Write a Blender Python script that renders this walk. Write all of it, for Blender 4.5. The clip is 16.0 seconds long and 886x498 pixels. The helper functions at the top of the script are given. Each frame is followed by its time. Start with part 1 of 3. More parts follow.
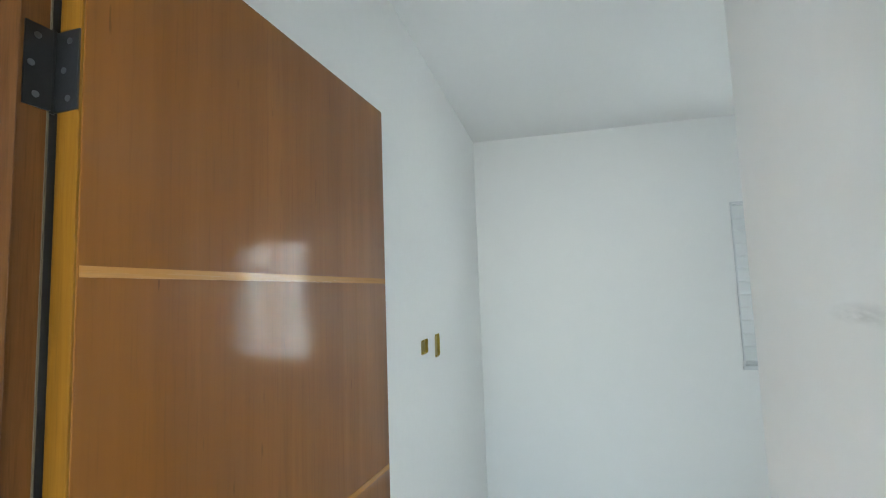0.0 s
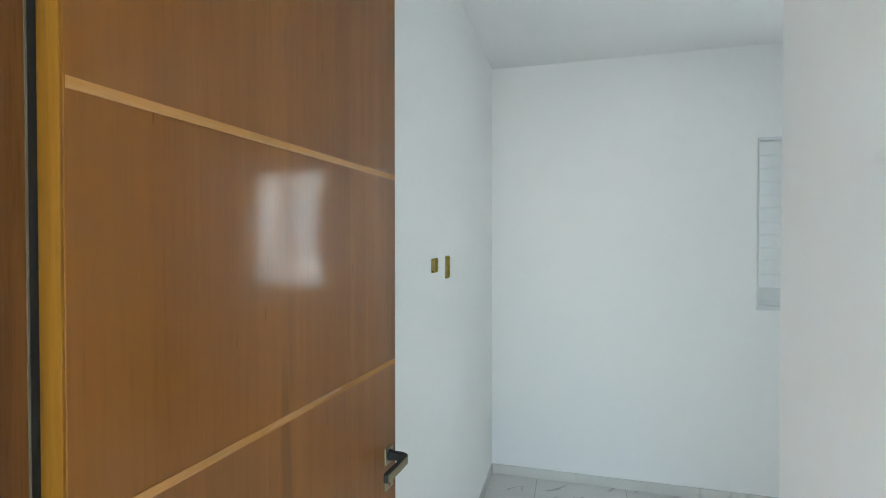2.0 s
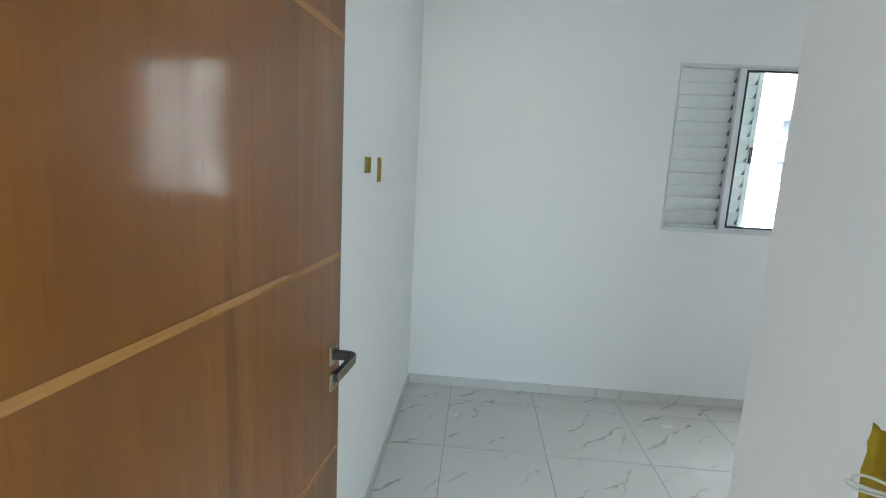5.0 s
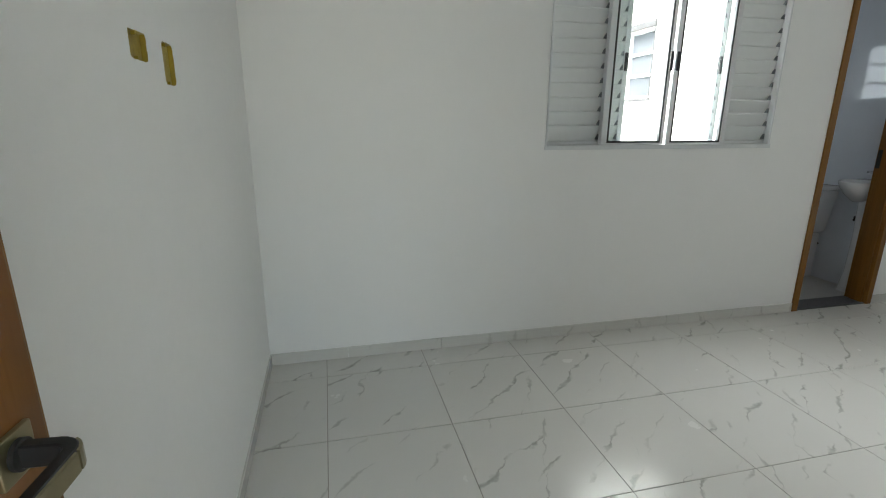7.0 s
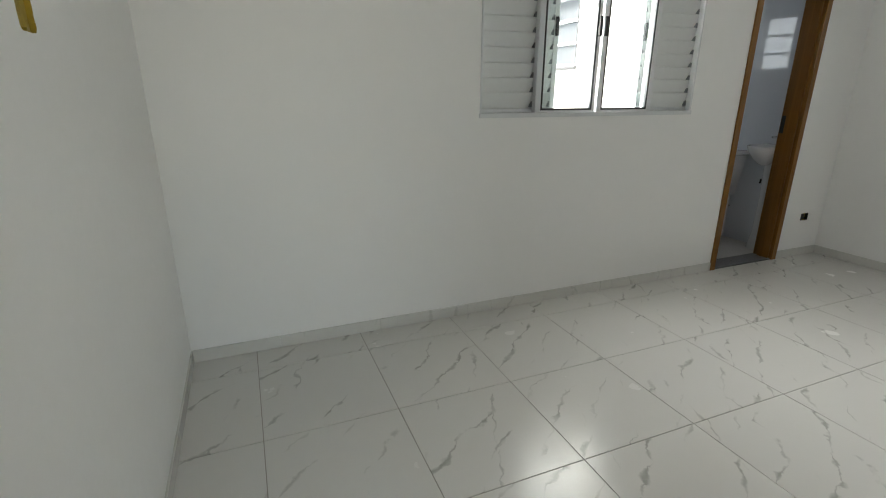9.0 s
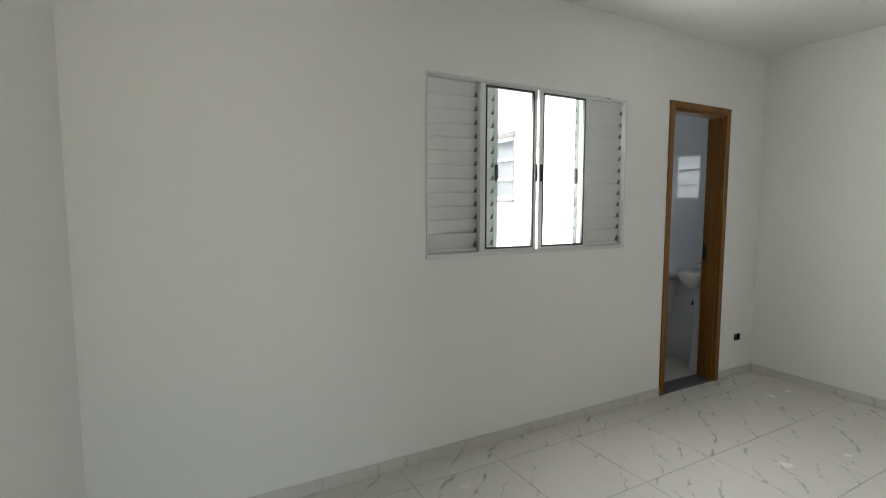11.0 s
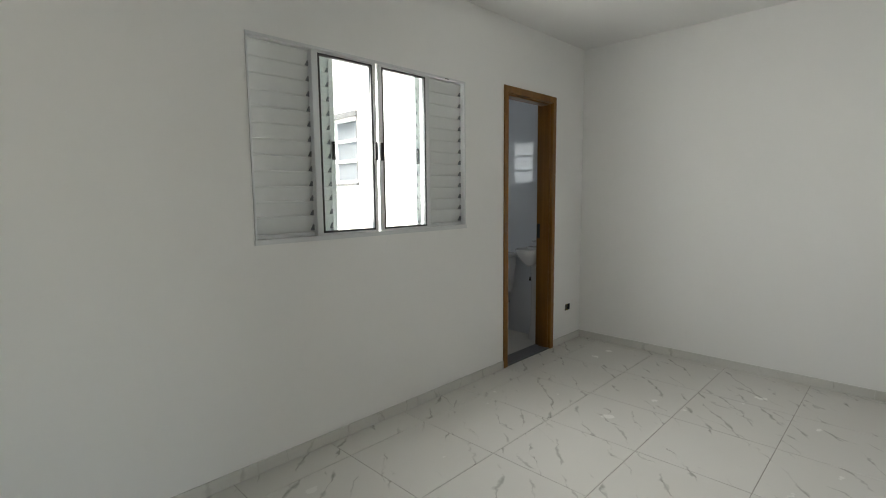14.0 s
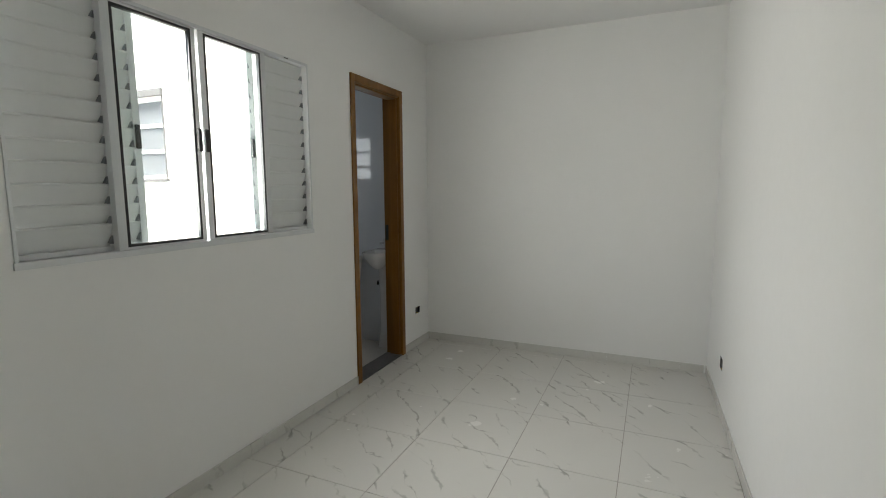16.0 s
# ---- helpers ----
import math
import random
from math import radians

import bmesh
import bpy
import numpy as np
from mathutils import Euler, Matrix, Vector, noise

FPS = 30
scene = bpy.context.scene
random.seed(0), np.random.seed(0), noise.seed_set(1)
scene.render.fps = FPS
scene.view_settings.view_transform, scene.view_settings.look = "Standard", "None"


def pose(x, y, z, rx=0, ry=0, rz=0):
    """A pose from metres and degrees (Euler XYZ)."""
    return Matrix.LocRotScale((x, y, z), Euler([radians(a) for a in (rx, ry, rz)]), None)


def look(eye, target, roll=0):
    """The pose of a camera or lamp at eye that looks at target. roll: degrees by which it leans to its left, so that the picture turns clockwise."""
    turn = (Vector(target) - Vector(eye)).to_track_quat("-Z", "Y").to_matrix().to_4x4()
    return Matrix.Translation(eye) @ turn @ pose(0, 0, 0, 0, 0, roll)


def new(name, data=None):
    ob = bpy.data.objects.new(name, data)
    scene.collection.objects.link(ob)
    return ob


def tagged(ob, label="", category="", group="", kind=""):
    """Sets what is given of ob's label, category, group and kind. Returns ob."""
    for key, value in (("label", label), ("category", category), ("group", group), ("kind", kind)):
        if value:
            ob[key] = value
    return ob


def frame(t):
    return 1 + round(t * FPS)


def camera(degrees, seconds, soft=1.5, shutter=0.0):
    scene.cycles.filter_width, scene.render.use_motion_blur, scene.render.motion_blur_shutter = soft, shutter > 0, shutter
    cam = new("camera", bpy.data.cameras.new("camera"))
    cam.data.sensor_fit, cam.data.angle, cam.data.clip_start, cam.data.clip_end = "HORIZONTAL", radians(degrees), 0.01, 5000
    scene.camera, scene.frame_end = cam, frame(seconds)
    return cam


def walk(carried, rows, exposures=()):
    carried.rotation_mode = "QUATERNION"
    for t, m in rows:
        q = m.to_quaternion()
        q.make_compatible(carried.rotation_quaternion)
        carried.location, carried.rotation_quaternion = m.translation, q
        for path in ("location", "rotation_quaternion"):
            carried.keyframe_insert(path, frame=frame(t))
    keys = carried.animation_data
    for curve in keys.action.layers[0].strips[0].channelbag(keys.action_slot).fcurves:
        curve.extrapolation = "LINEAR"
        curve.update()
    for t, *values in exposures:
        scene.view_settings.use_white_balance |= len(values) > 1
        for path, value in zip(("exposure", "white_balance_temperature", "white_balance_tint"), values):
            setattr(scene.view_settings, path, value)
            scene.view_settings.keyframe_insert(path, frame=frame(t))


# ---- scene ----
cam = camera(85.2, 16.0, 1.1)
PATH = [
    (0, (-0.016, 0.023, 1.659), (-0.476, 1.961, 1.843), -2.0),
    (0.5, (-0.022, 0.043, 1.641), (-0.492, 1.979, 1.822), -1.6),
    (1, (-0.022, 0.035, 1.611), (-0.513, 1.968, 1.76), -0.7),
    (1.5, (-0.02, 0.051, 1.576), (-0.541, 1.981, 1.642), -0.4),
    (2, (-0.019, 0.058, 1.545), (-0.54, 1.989, 1.517), -0.0),
    (2.5, (-0.019, 0.055, 1.519), (-0.542, 1.981, 1.404), 0.5),
    (3, (-0.021, 0.055, 1.486), (-0.541, 1.975, 1.277), 1.1),
    (3.5, (-0.022, 0.051, 1.461), (-0.541, 1.959, 1.161), 1.6),
    (3.7, (-0.017, 0.044, 1.459), (-0.546, 1.943, 1.121), 1.7),
    (5.8, (-0.205, 0.354, 1.439), (-0.035, 2.322, 1.128), 2.9),
    (6, (-0.194, 0.425, 1.416), (0.016, 2.390, 1.104), 2.3),
    (6.2, (-0.179, 0.481, 1.394), (0.072, 2.435, 1.049), 1.2),
    (6.5, (-0.179, 0.557, 1.355), (0.121, 2.494, 0.955), 0.9),
    (7, (-0.179, 0.692, 1.311), (0.270, 2.570, 0.793), 0.3),
    (7.5, (-0.196, 0.764, 1.256), (0.378, 2.581, 0.647), 1.1),
    (8, (-0.196, 0.738, 1.229), (0.379, 2.519, 0.525), 1.6),
    (8.5, (-0.185, 0.769, 1.237), (0.434, 2.532, 0.523), 2.0),
    (9, (-0.180, 0.819, 1.278), (0.536, 2.582, 0.663), 0.1),
    (11.3, (-0.149, 0.902, 1.448), (0.835, 2.638, 1.315), 0.3),
    (11.5, (-0.148, 0.899, 1.458), (0.859, 2.624, 1.354), 0.4),
    (12, (-0.136, 0.894, 1.505), (0.918, 2.593, 1.498), -0.1),
    (12.5, (-0.117, 0.899, 1.495), (1.003, 2.556, 1.502), -1.1),
    (13, (-0.105, 0.913, 1.441), (1.1, 2.509, 1.376), -0.4),
    (13.5, (-0.069, 0.916, 1.414), (1.22, 2.437, 1.257), -0.7),
    (14, (-0.006, 0.973, 1.385), (1.414, 2.363, 1.162), -0.6),
    (14.5, (0.075, 1.001, 1.374), (1.582, 2.288, 1.106), -0.5),
    (15, (0.149, 1.089, 1.387), (1.729, 2.282, 1.106), -0.6),
    (15.5, (0.169, 1.208, 1.407), (1.869, 2.23, 1.152), 0.3),
    (16, (0.14, 1.321, 1.408), (1.96, 2.113, 1.165), -0.3),
]
EXPOSURES = [(0.0, 3.3, 5750, 3.0), (3.7, 3.25, 5700, 3.0), (6.0, 2.88, 5800, 4.0), (7.0, 2.64, 6300, 5.5), (8.5, 2.58, 6550, 7.0), (12.5, 2.49, 6650, 7.0), (16.0, 2.37, 6650, 7.0)]
walk(cam, [(t, look(eye, target, roll)) for t, eye, target, roll in PATH], EXPOSURES)

# ---- light ----
world = bpy.data.worlds.new("sky")
scene.world = world
world.use_nodes = True
wn, wl = world.node_tree.nodes, world.node_tree.links
sky = wn.new("ShaderNodeTexSky")
sky.sky_type, sky.sun_disc = "NISHITA", False
SUN_EL, SUN_ROT = radians(55), radians(-100)
sky.sun_elevation, sky.sun_rotation = SUN_EL, SUN_ROT
sky.air_density, sky.dust_density, sky.ozone_density = 1.0, 3.0, 1.0
wl.new(sky.outputs[0], wn["Background"].inputs[0])
wn["Background"].inputs[1].default_value = 0.15

sun = new("sun", bpy.data.lights.new("sun", "SUN"))
sun.data.energy, sun.data.angle, sun.data.color = 5.0, radians(30), (1.0, 0.95, 0.88)
toward = Vector((math.sin(SUN_ROT) * math.cos(SUN_EL), math.cos(SUN_ROT) * math.cos(SUN_EL), math.sin(SUN_EL)))
sun.matrix_world = look((0, 0, 8), Vector((0, 0, 8)) - toward)


def sky_panel(name, m, wide, high, watts, color, spread):
    """Daylight that falls through an opening: an area lamp standing in it."""
    lamp = new(name, bpy.data.lights.new(name, "AREA"))
    lamp.data.shape, lamp.data.size, lamp.data.size_y = "RECTANGLE", wide, high
    lamp.data.energy, lamp.data.color, lamp.data.spread = watts, color, radians(spread)
    lamp.matrix_world = m
    return lamp


# daylight comes down steeply through the bedroom window, the hall's added opening and the bathroom window
sky_panel("window_daylight", look((1.845, 3.360, 1.65), (1.815, 2.62, 0.83)), 0.53, 0.85, 1.0, (1.0, 0.98, 0.95), 96)
sky_panel("window_west_sky", look((1.845, 3.362, 1.65), (2.465, 2.61, 1.60)), 0.53, 0.85, 3.75, (1.0, 0.98, 0.95), 140)
# fill lamp in an invented hall opening, lights passage and door from behind
sky_panel("hall_fill", look((0.0, -2.62, 1.3), (0.0, 0.0, 1.0)), 2.3, 1.9, 5.1, (1.0, 0.96, 0.78), 170)
sky_panel("bath_daylight", look((2.577, 4.67, 1.80), (3.6, 4.67, 1.80)), 0.30, 0.50, 0.42, (0.90, 0.95, 1.0), 170)


# ---- materials ----
class Mat:
    """A node material: a principled surface and a few helpers round it."""

    def __init__(self, name, rough=0.5, metal=0.0, coat=0.0, spec=0.5):
        self.m = bpy.data.materials.new(name)
        self.m.use_nodes = True
        self.t = self.m.node_tree
        self.p = self.t.nodes["Principled BSDF"]
        self.p.inputs["Roughness"].default_value = rough
        self.p.inputs["Metallic"].default_value = metal
        self.p.inputs["Coat Weight"].default_value = coat
        self.p.inputs["Coat Roughness"].default_value = 0.085
        self.p.inputs["Specular IOR Level"].default_value = spec

    def node(self, kind, **values):
        n = self.t.nodes.new("ShaderNode" + kind)
        for key, value in values.items():
            n.inputs[key.replace("_", " ")].default_value = value
        return n

    def link(self, a, b):
        self.t.links.new(a, b)

    def coords(self, scale=(1, 1, 1), turn=(0, 0, 0), source="Object", random_shift=0.0):
        tc, mp = self.node("TexCoord"), self.node("Mapping")
        mp.inputs["Scale"].default_value = scale
        mp.inputs["Rotation"].default_value = [radians(a) for a in turn]
        self.link(tc.outputs[source], mp.inputs["Vector"])
        if random_shift:
            info, mul = self.node("ObjectInfo"), self.node("VectorMath")
            mul.operation = "MULTIPLY_ADD"
            comb = self.node("CombineXYZ")
            for n in range(3):
                self.link(info.outputs["Random"], comb.inputs[n])
            mul.inputs[1].default_value = (random_shift, random_shift * 0.7, random_shift * 1.3)
            self.link(comb.outputs[0], mul.inputs[0])
            self.link(mp.outputs[0], mul.inputs[2])
            return mul.outputs[0]
        return mp.outputs[0]

    def noise(self, vector, scale, detail=4.0, rough=0.55, distortion=0.0):
        n = self.node("TexNoise", Scale=scale, Detail=detail, Roughness=rough, Distortion=distortion)
        self.link(vector, n.inputs["Vector"])
        return n.outputs["Fac"]

    def ramp(self, fac, *stops):
        r = self.node("ValToRGB")
        e = r.color_ramp.elements
        while len(e) < len(stops):
            e.new(0.5)
        for el, (at, col) in zip(e, stops):
            el.position = at
            el.color = (*col, 1) if len(col) == 3 else col
        self.link(fac, r.inputs[0])
        return r.outputs[0]

    def mix(self, fac, a, b, mode="MIX"):
        n = self.t.nodes.new("ShaderNodeMix")
        n.data_type, n.blend_type = "RGBA", mode
        for socket, value in ((n.inputs["Factor"], fac), (n.inputs[6], a), (n.inputs[7], b)):
            if isinstance(value, (int, float)):
                socket.default_value = value
            elif isinstance(value, tuple):
                socket.default_value = (*value, 1)
            else:
                self.link(value, socket)
        return n.outputs[2]

    def math(self, op, a, b=0.0):
        n = self.node("Math")
        n.operation = op
        for socket, value in zip(n.inputs, (a, b, 0.0)):
            if isinstance(value, (int, float)):
                socket.default_value = value
            else:
                self.link(value, socket)
        return n.outputs[0]

    def color(self, out):
        if isinstance(out, tuple):
            self.p.inputs["Base Color"].default_value = (*out, 1)
        else:
            self.link(out, self.p.inputs["Base Color"])

    def rough(self, out):
        self.link(out, self.p.inputs["Roughness"])

    def bump(self, height, strength=0.2, distance=0.002):
        b = self.node("Bump", Strength=strength, Distance=distance)
        self.link(height, b.inputs["Height"])
        self.link(b.outputs[0], self.p.inputs["Normal"])


def paint(name, light, dark, rough=0.6, scuff=None):
    """Rolled wall paint: faint patches and roller stipple; scuff: the place and size of one soft dark rub mark."""
    k = Mat(name, rough, spec=0.35)
    v = k.coords()
    wide = k.noise(v, 1.3, 3)
    fine = k.noise(v, 26, 5)
    base = k.mix(k.math("MULTIPLY", wide, 0.9), light, dark)
    base = k.mix(k.math("MULTIPLY", fine, 0.12), base, tuple(c * 0.93 for c in dark))
    if scuff:
        off, sc, ln = k.node("VectorMath"), k.node("VectorMath"), k.node("VectorMath")
        off.operation, sc.operation, ln.operation = "SUBTRACT", "DIVIDE", "LENGTH"
        off.inputs[1].default_value, sc.inputs[1].default_value = scuff
        k.link(v, off.inputs[0])
        k.link(off.outputs[0], sc.inputs[0])
        k.link(sc.outputs[0], ln.inputs[0])
        near = k.ramp(ln.outputs["Value"], (0.1, (1, 1, 1)), (1.0, (0, 0, 0)))
        rub = k.math("MULTIPLY", near, k.ramp(k.noise(k.coords((1, 14, 60)), 2.2, 3), (0.35, (0, 0, 0)), (0.6, (1, 1, 1))))
        base = k.mix(k.math("MULTIPLY", rub, 0.38), base, (0.36, 0.36, 0.35))
    k.color(base)
    k.rough(k.ramp(fine, (0.3, (rough - 0.08,) * 3), (0.7, (rough + 0.1,) * 3)))
    stipple = k.math("ADD", k.noise(v, 420, 2), k.math("MULTIPLY", k.noise(v, 9, 3), 1.6))
    k.bump(stipple, 0.12, 0.0012)
    return k.m


def wood(name, dark, mid, light, rough=0.3, coat=0.3, fine=1.0, axis=2, shift=0.0, grain_depth=0.5, ripple=0.0):
    """Veneer or solid wood with its grain along one axis."""
    k = Mat(name, rough, coat=coat, spec=0.2)
    stretch = [14.0 * fine, 14.0 * fine, 14.0 * fine]
    stretch[axis] = 0.55 * fine
    v = k.coords(tuple(stretch), random_shift=shift)
    broad = k.noise(v, 0.55, 4, 0.6, 0.8)
    grain = k.noise(v, 3.2, 6, 0.7, 0.4)
    pore = k.noise(v, 16, 3, 0.6)
    base = k.ramp(broad, (0.28, dark), (0.5, mid), (0.74, light))
    base = k.mix(k.math("MULTIPLY", k.ramp(grain, (0.35, (1, 1, 1)), (0.62, (0, 0, 0))), grain_depth), base, dark)
    streak = k.noise(k.coords(tuple(s * (0.45 if n != axis else 1.6) for n, s in enumerate(stretch)), random_shift=shift), 1.1, 2, 0.5, 1.2)
    base = k.mix(k.math("MULTIPLY", k.ramp(streak, (0.66, (0, 0, 0)), (0.75, (1, 1, 1))), 0.45), base, tuple(c * 0.55 for c in dark))
    base = k.mix(k.math("MULTIPLY", k.ramp(pore, (0.52, (0, 0, 0)), (0.72, (1, 1, 1))), 0.30), base, tuple(c * 0.6 for c in dark))
    if ripple:  # cloudy figure, short dark flecks and a slightly wavy varnish
        cloud = k.noise(k.coords((3.2, 3.2, 1.1)), 1.6, 4, 0.6, 0.6)
        base = k.mix(k.math("MULTIPLY", k.ramp(cloud, (0.36, (0, 0, 0)), (0.66, (1, 1, 1))), 0.30), base, tuple(c * 0.74 for c in mid))
        fleck = k.noise(k.coords((90, 90, 11)), 1.0, 2, 0.5)
        base = k.mix(k.math("MULTIPLY", k.ramp(fleck, (0.70, (0, 0, 0)), (0.76, (1, 1, 1))), 0.55), base, tuple(c * 0.45 for c in dark))
    k.color(base)
    k.rough(k.ramp(grain, (0.3, (rough + 0.07,) * 3), (0.7, (max(rough - 0.06, 0.05),) * 3)))
    k.bump(k.math("ADD", pore, grain), 0.10, 0.0006)
    if ripple:
        wave = k.node("Bump", Strength=ripple, Distance=0.0010)
        k.link(k.noise(k.coords((60, 60, 3.0)), 1.0, 3, 0.55), wave.inputs["Height"])
        k.link(wave.outputs[0], k.p.inputs["Coat Normal"])
    return k.m


def marble(name, light, vein, rough=0.09, shift=7.0, strength=0.64):
    """Polished porcelain with slanting grey-olive marble veins: wavering strokes that swell, fork and break off."""
    k = Mat(name, rough, spec=0.5)
    v = k.coords(random_shift=shift)

    def strokes(angle, spacing, waver, cut, cut_scale, widest):
        turn = k.node("Mapping")
        turn.vector_type = "TEXTURE"
        turn.inputs["Rotation"].default_value = (0, 0, radians(angle))
        k.link(v, turn.inputs["Vector"])
        xyz = k.node("SeparateXYZ")
        k.link(turn.outputs[0], xyz.inputs[0])
        slow = k.math("SUBTRACT", k.noise(turn.outputs[0], 4.5, 2, 0.5), 0.5)
        quick = k.math("SUBTRACT", k.noise(turn.outputs[0], 24.0, 3, 0.65), 0.5)
        w = k.math("ADD", xyz.outputs[1], k.math("ADD", k.math("MULTIPLY", slow, waver), k.math("MULTIPLY", quick, waver * 0.22)))
        far = k.math("ABSOLUTE", k.math("SUBTRACT", k.math("FRACT", k.math("DIVIDE", w, spacing)), 0.5))
        far = k.math("MULTIPLY", far, spacing)
        long_way = k.node("Mapping")
        long_way.inputs["Scale"].default_value = (1.0, 2.4, 1.0)
        k.link(turn.outputs[0], long_way.inputs["Vector"])
        keep = k.ramp(k.noise(long_way.outputs[0], cut_scale, 2, 0.5), (cut, (0, 0, 0)), (cut + 0.10, (1, 1, 1)))
        swell = k.math("MULTIPLY", k.ramp(k.noise(v, 15.0, 2), (0.42, (0, 0, 0)), (0.72, (1, 1, 1))), widest)
        width = k.math("ADD", k.math("MULTIPLY", swell, keep), 0.0032)
        line = k.ramp(k.math("SUBTRACT", 1.0, k.math("DIVIDE", far, width)), (0.0, (0, 0, 0)), (0.8, (1, 1, 1)))
        return k.math("MULTIPLY", line, keep)

    main = strokes(40, 0.150, 0.16, 0.48, 3.6, 0.022)
    cross = strokes(66, 0.230, 0.20, 0.54, 4.4, 0.015)
    veins = k.math("MAXIMUM", main, k.math("MULTIPLY", cross, 0.8))
    fade = k.ramp(k.noise(v, 12.0, 3), (0.30, (0.45, 0.45, 0.45)), (0.65, (1, 1, 1)))
    base = k.mix(k.math("MULTIPLY", k.noise(v, 2.2, 4), 0.6), light, tuple(c * 0.94 for c in light))
    k.color(k.mix(k.math("MULTIPLY", k.math("MULTIPLY", veins, fade), strength), base, vein))
    smear = k.noise(v, 5, 4)
    k.rough(k.ramp(smear, (0.3, (rough,) * 3), (0.75, (rough + 0.07,) * 3)))
    return k.m


def plain(name, color, rough, metal=0.0, vary=0.08, scale=30.0, bump=0.05, spec=0.5, coat=0.0):
    """A simple surface with faint wear at two scales."""
    k = Mat(name, rough, metal, coat, spec)
    v = k.coords()
    wear = k.math("ADD", k.math("MULTIPLY", k.noise(v, scale, 4), 0.6), k.math("MULTIPLY", k.noise(v, scale * 0.15, 2), 0.4))
    k.color(k.mix(wear, tuple(min(1, c * (1 + vary)) for c in color), tuple(c * (1 - vary) for c in color)))
    k.rough(k.ramp(wear, (0.3, (max(0.03, rough * 0.85),) * 3), (0.7, (min(1, rough * 1.2),) * 3)))
    if bump:
        k.bump(k.noise(v, scale * 5, 2), bump, 0.001)
    return k.m


def glass(name, tint=(0.95, 0.98, 0.97), haze=0.0):
    """Thin window glass: clear, with a mirror sheen that grows towards grazing."""
    m = bpy.data.materials.new(name)
    m.use_nodes = True
    t = m.node_tree
    t.nodes.clear()
    out, mix = t.nodes.new("ShaderNodeOutputMaterial"), t.nodes.new("ShaderNodeMixShader")
    clear, gloss, face = t.nodes.new("ShaderNodeBsdfTransparent"), t.nodes.new("ShaderNodeBsdfGlossy"), t.nodes.new("ShaderNodeLayerWeight")
    power, add = t.nodes.new("ShaderNodeMath"), t.nodes.new("ShaderNodeMath")
    power.operation, add.operation = "POWER", "MULTIPLY_ADD"
    power.inputs[1].default_value, add.inputs[1].default_value, add.inputs[2].default_value = 5.0, 0.9, 0.03
    face.inputs[0].default_value = 0.5
    clear.inputs[0].default_value = (*tint, 1)
    gloss.inputs["Roughness"].default_value = 0.02 + haze
    t.links.new(face.outputs["Facing"], power.inputs[0])
    t.links.new(power.outputs[0], add.inputs[0])
    t.links.new(add.outputs[0], mix.inputs[0])
    t.links.new(clear.outputs[0], mix.inputs[1])
    t.links.new(gloss.outputs[0], mix.inputs[2])
    t.links.new(mix.outputs[0], out.inputs[0])
    return m


WALL = paint("wall_paint", (0.838, 0.840, 0.828), (0.797, 0.801, 0.790))
PASSAGE = paint("scuffed_wall_paint", (0.838, 0.840, 0.828), (0.797, 0.801, 0.790), scuff=((0.262, 0.565, 1.625), (0.05, 0.06, 0.014)))
CEIL = paint("ceiling_paint", (0.82, 0.82, 0.81), (0.78, 0.78, 0.77), 0.75)
FACADE = paint("facade_paint", (0.82, 0.81, 0.79), (0.76, 0.75, 0.73), 0.8)
TILE = marble("marble_tile", (0.645, 0.637, 0.605), (0.18, 0.185, 0.16), 0.21)
SKIRT = marble("marble_skirting", (0.63, 0.625, 0.595), (0.25, 0.255, 0.225), 0.18, strength=0.40)
GROUT = plain("grout", (0.29, 0.28, 0.245), 0.9, scale=60)
VENEER = wood("door_veneer", (0.128, 0.046, 0.006), (0.176, 0.068, 0.010), (0.218, 0.088, 0.015), 0.40, 0.36, 0.7, grain_depth=0.30, ripple=0.22)
INLAY = wood("inlay_wood", (0.27, 0.13, 0.035), (0.33, 0.165, 0.045), (0.39, 0.21, 0.07), 0.25, 0.4, axis=0)
EDGE = wood("edge_wood", (0.12, 0.052, 0.005), (0.18, 0.083, 0.008), (0.23, 0.11, 0.014), 0.4, 0.1, 2.2)
JAMB = wood("jamb_wood", (0.060, 0.021, 0.005), (0.125, 0.049, 0.012), (0.19, 0.085, 0.026), 0.35, 0.2, 1.6)
ORANGE = wood("frame_wood", (0.15, 0.064, 0.010), (0.22, 0.098, 0.017), (0.29, 0.137, 0.028), 0.32, 0.3, 1.4)
ALU = plain("white_aluminium", (0.64, 0.66, 0.67), 0.35, 0.0, 0.04, 40, 0.02)
SLAT = plain("white_slat_enamel", (0.67, 0.69, 0.685), 0.45, 0.0, 0.05, 25, 0.03)
GAP_SHADE = plain("slat_gap_shade", (0.17, 0.19, 0.20), 0.5, 0.0, 0.1, 60)
BLACK = plain("black_plastic", (0.011, 0.011, 0.012), 0.5, 0.0, 0.2, 60)
IRON = plain("black_iron", (0.009, 0.009, 0.010), 0.42, 0.0, 0.25, 90, 0.15)
LIP = plain("dusty_grey_edge", (0.115, 0.098, 0.065), 0.8, 0.0, 0.3, 50, 0.2)
SCREW = plain("screw_steel", (0.20, 0.20, 0.21), 0.35, 1.0, 0.15, 200)
NICKEL = plain("brushed_nickel", (0.27, 0.235, 0.14), 0.36, 1.0, 0.1, 120)
OCHRE = plain("ochre_pvc", (0.31, 0.225, 0.016), 0.38, 0.0, 0.55, 60, 0.5)
GREY_EDGE = plain("dark_grey_edge", (0.075, 0.073, 0.076), 0.85, 0.0, 0.2, 40, 0.2)
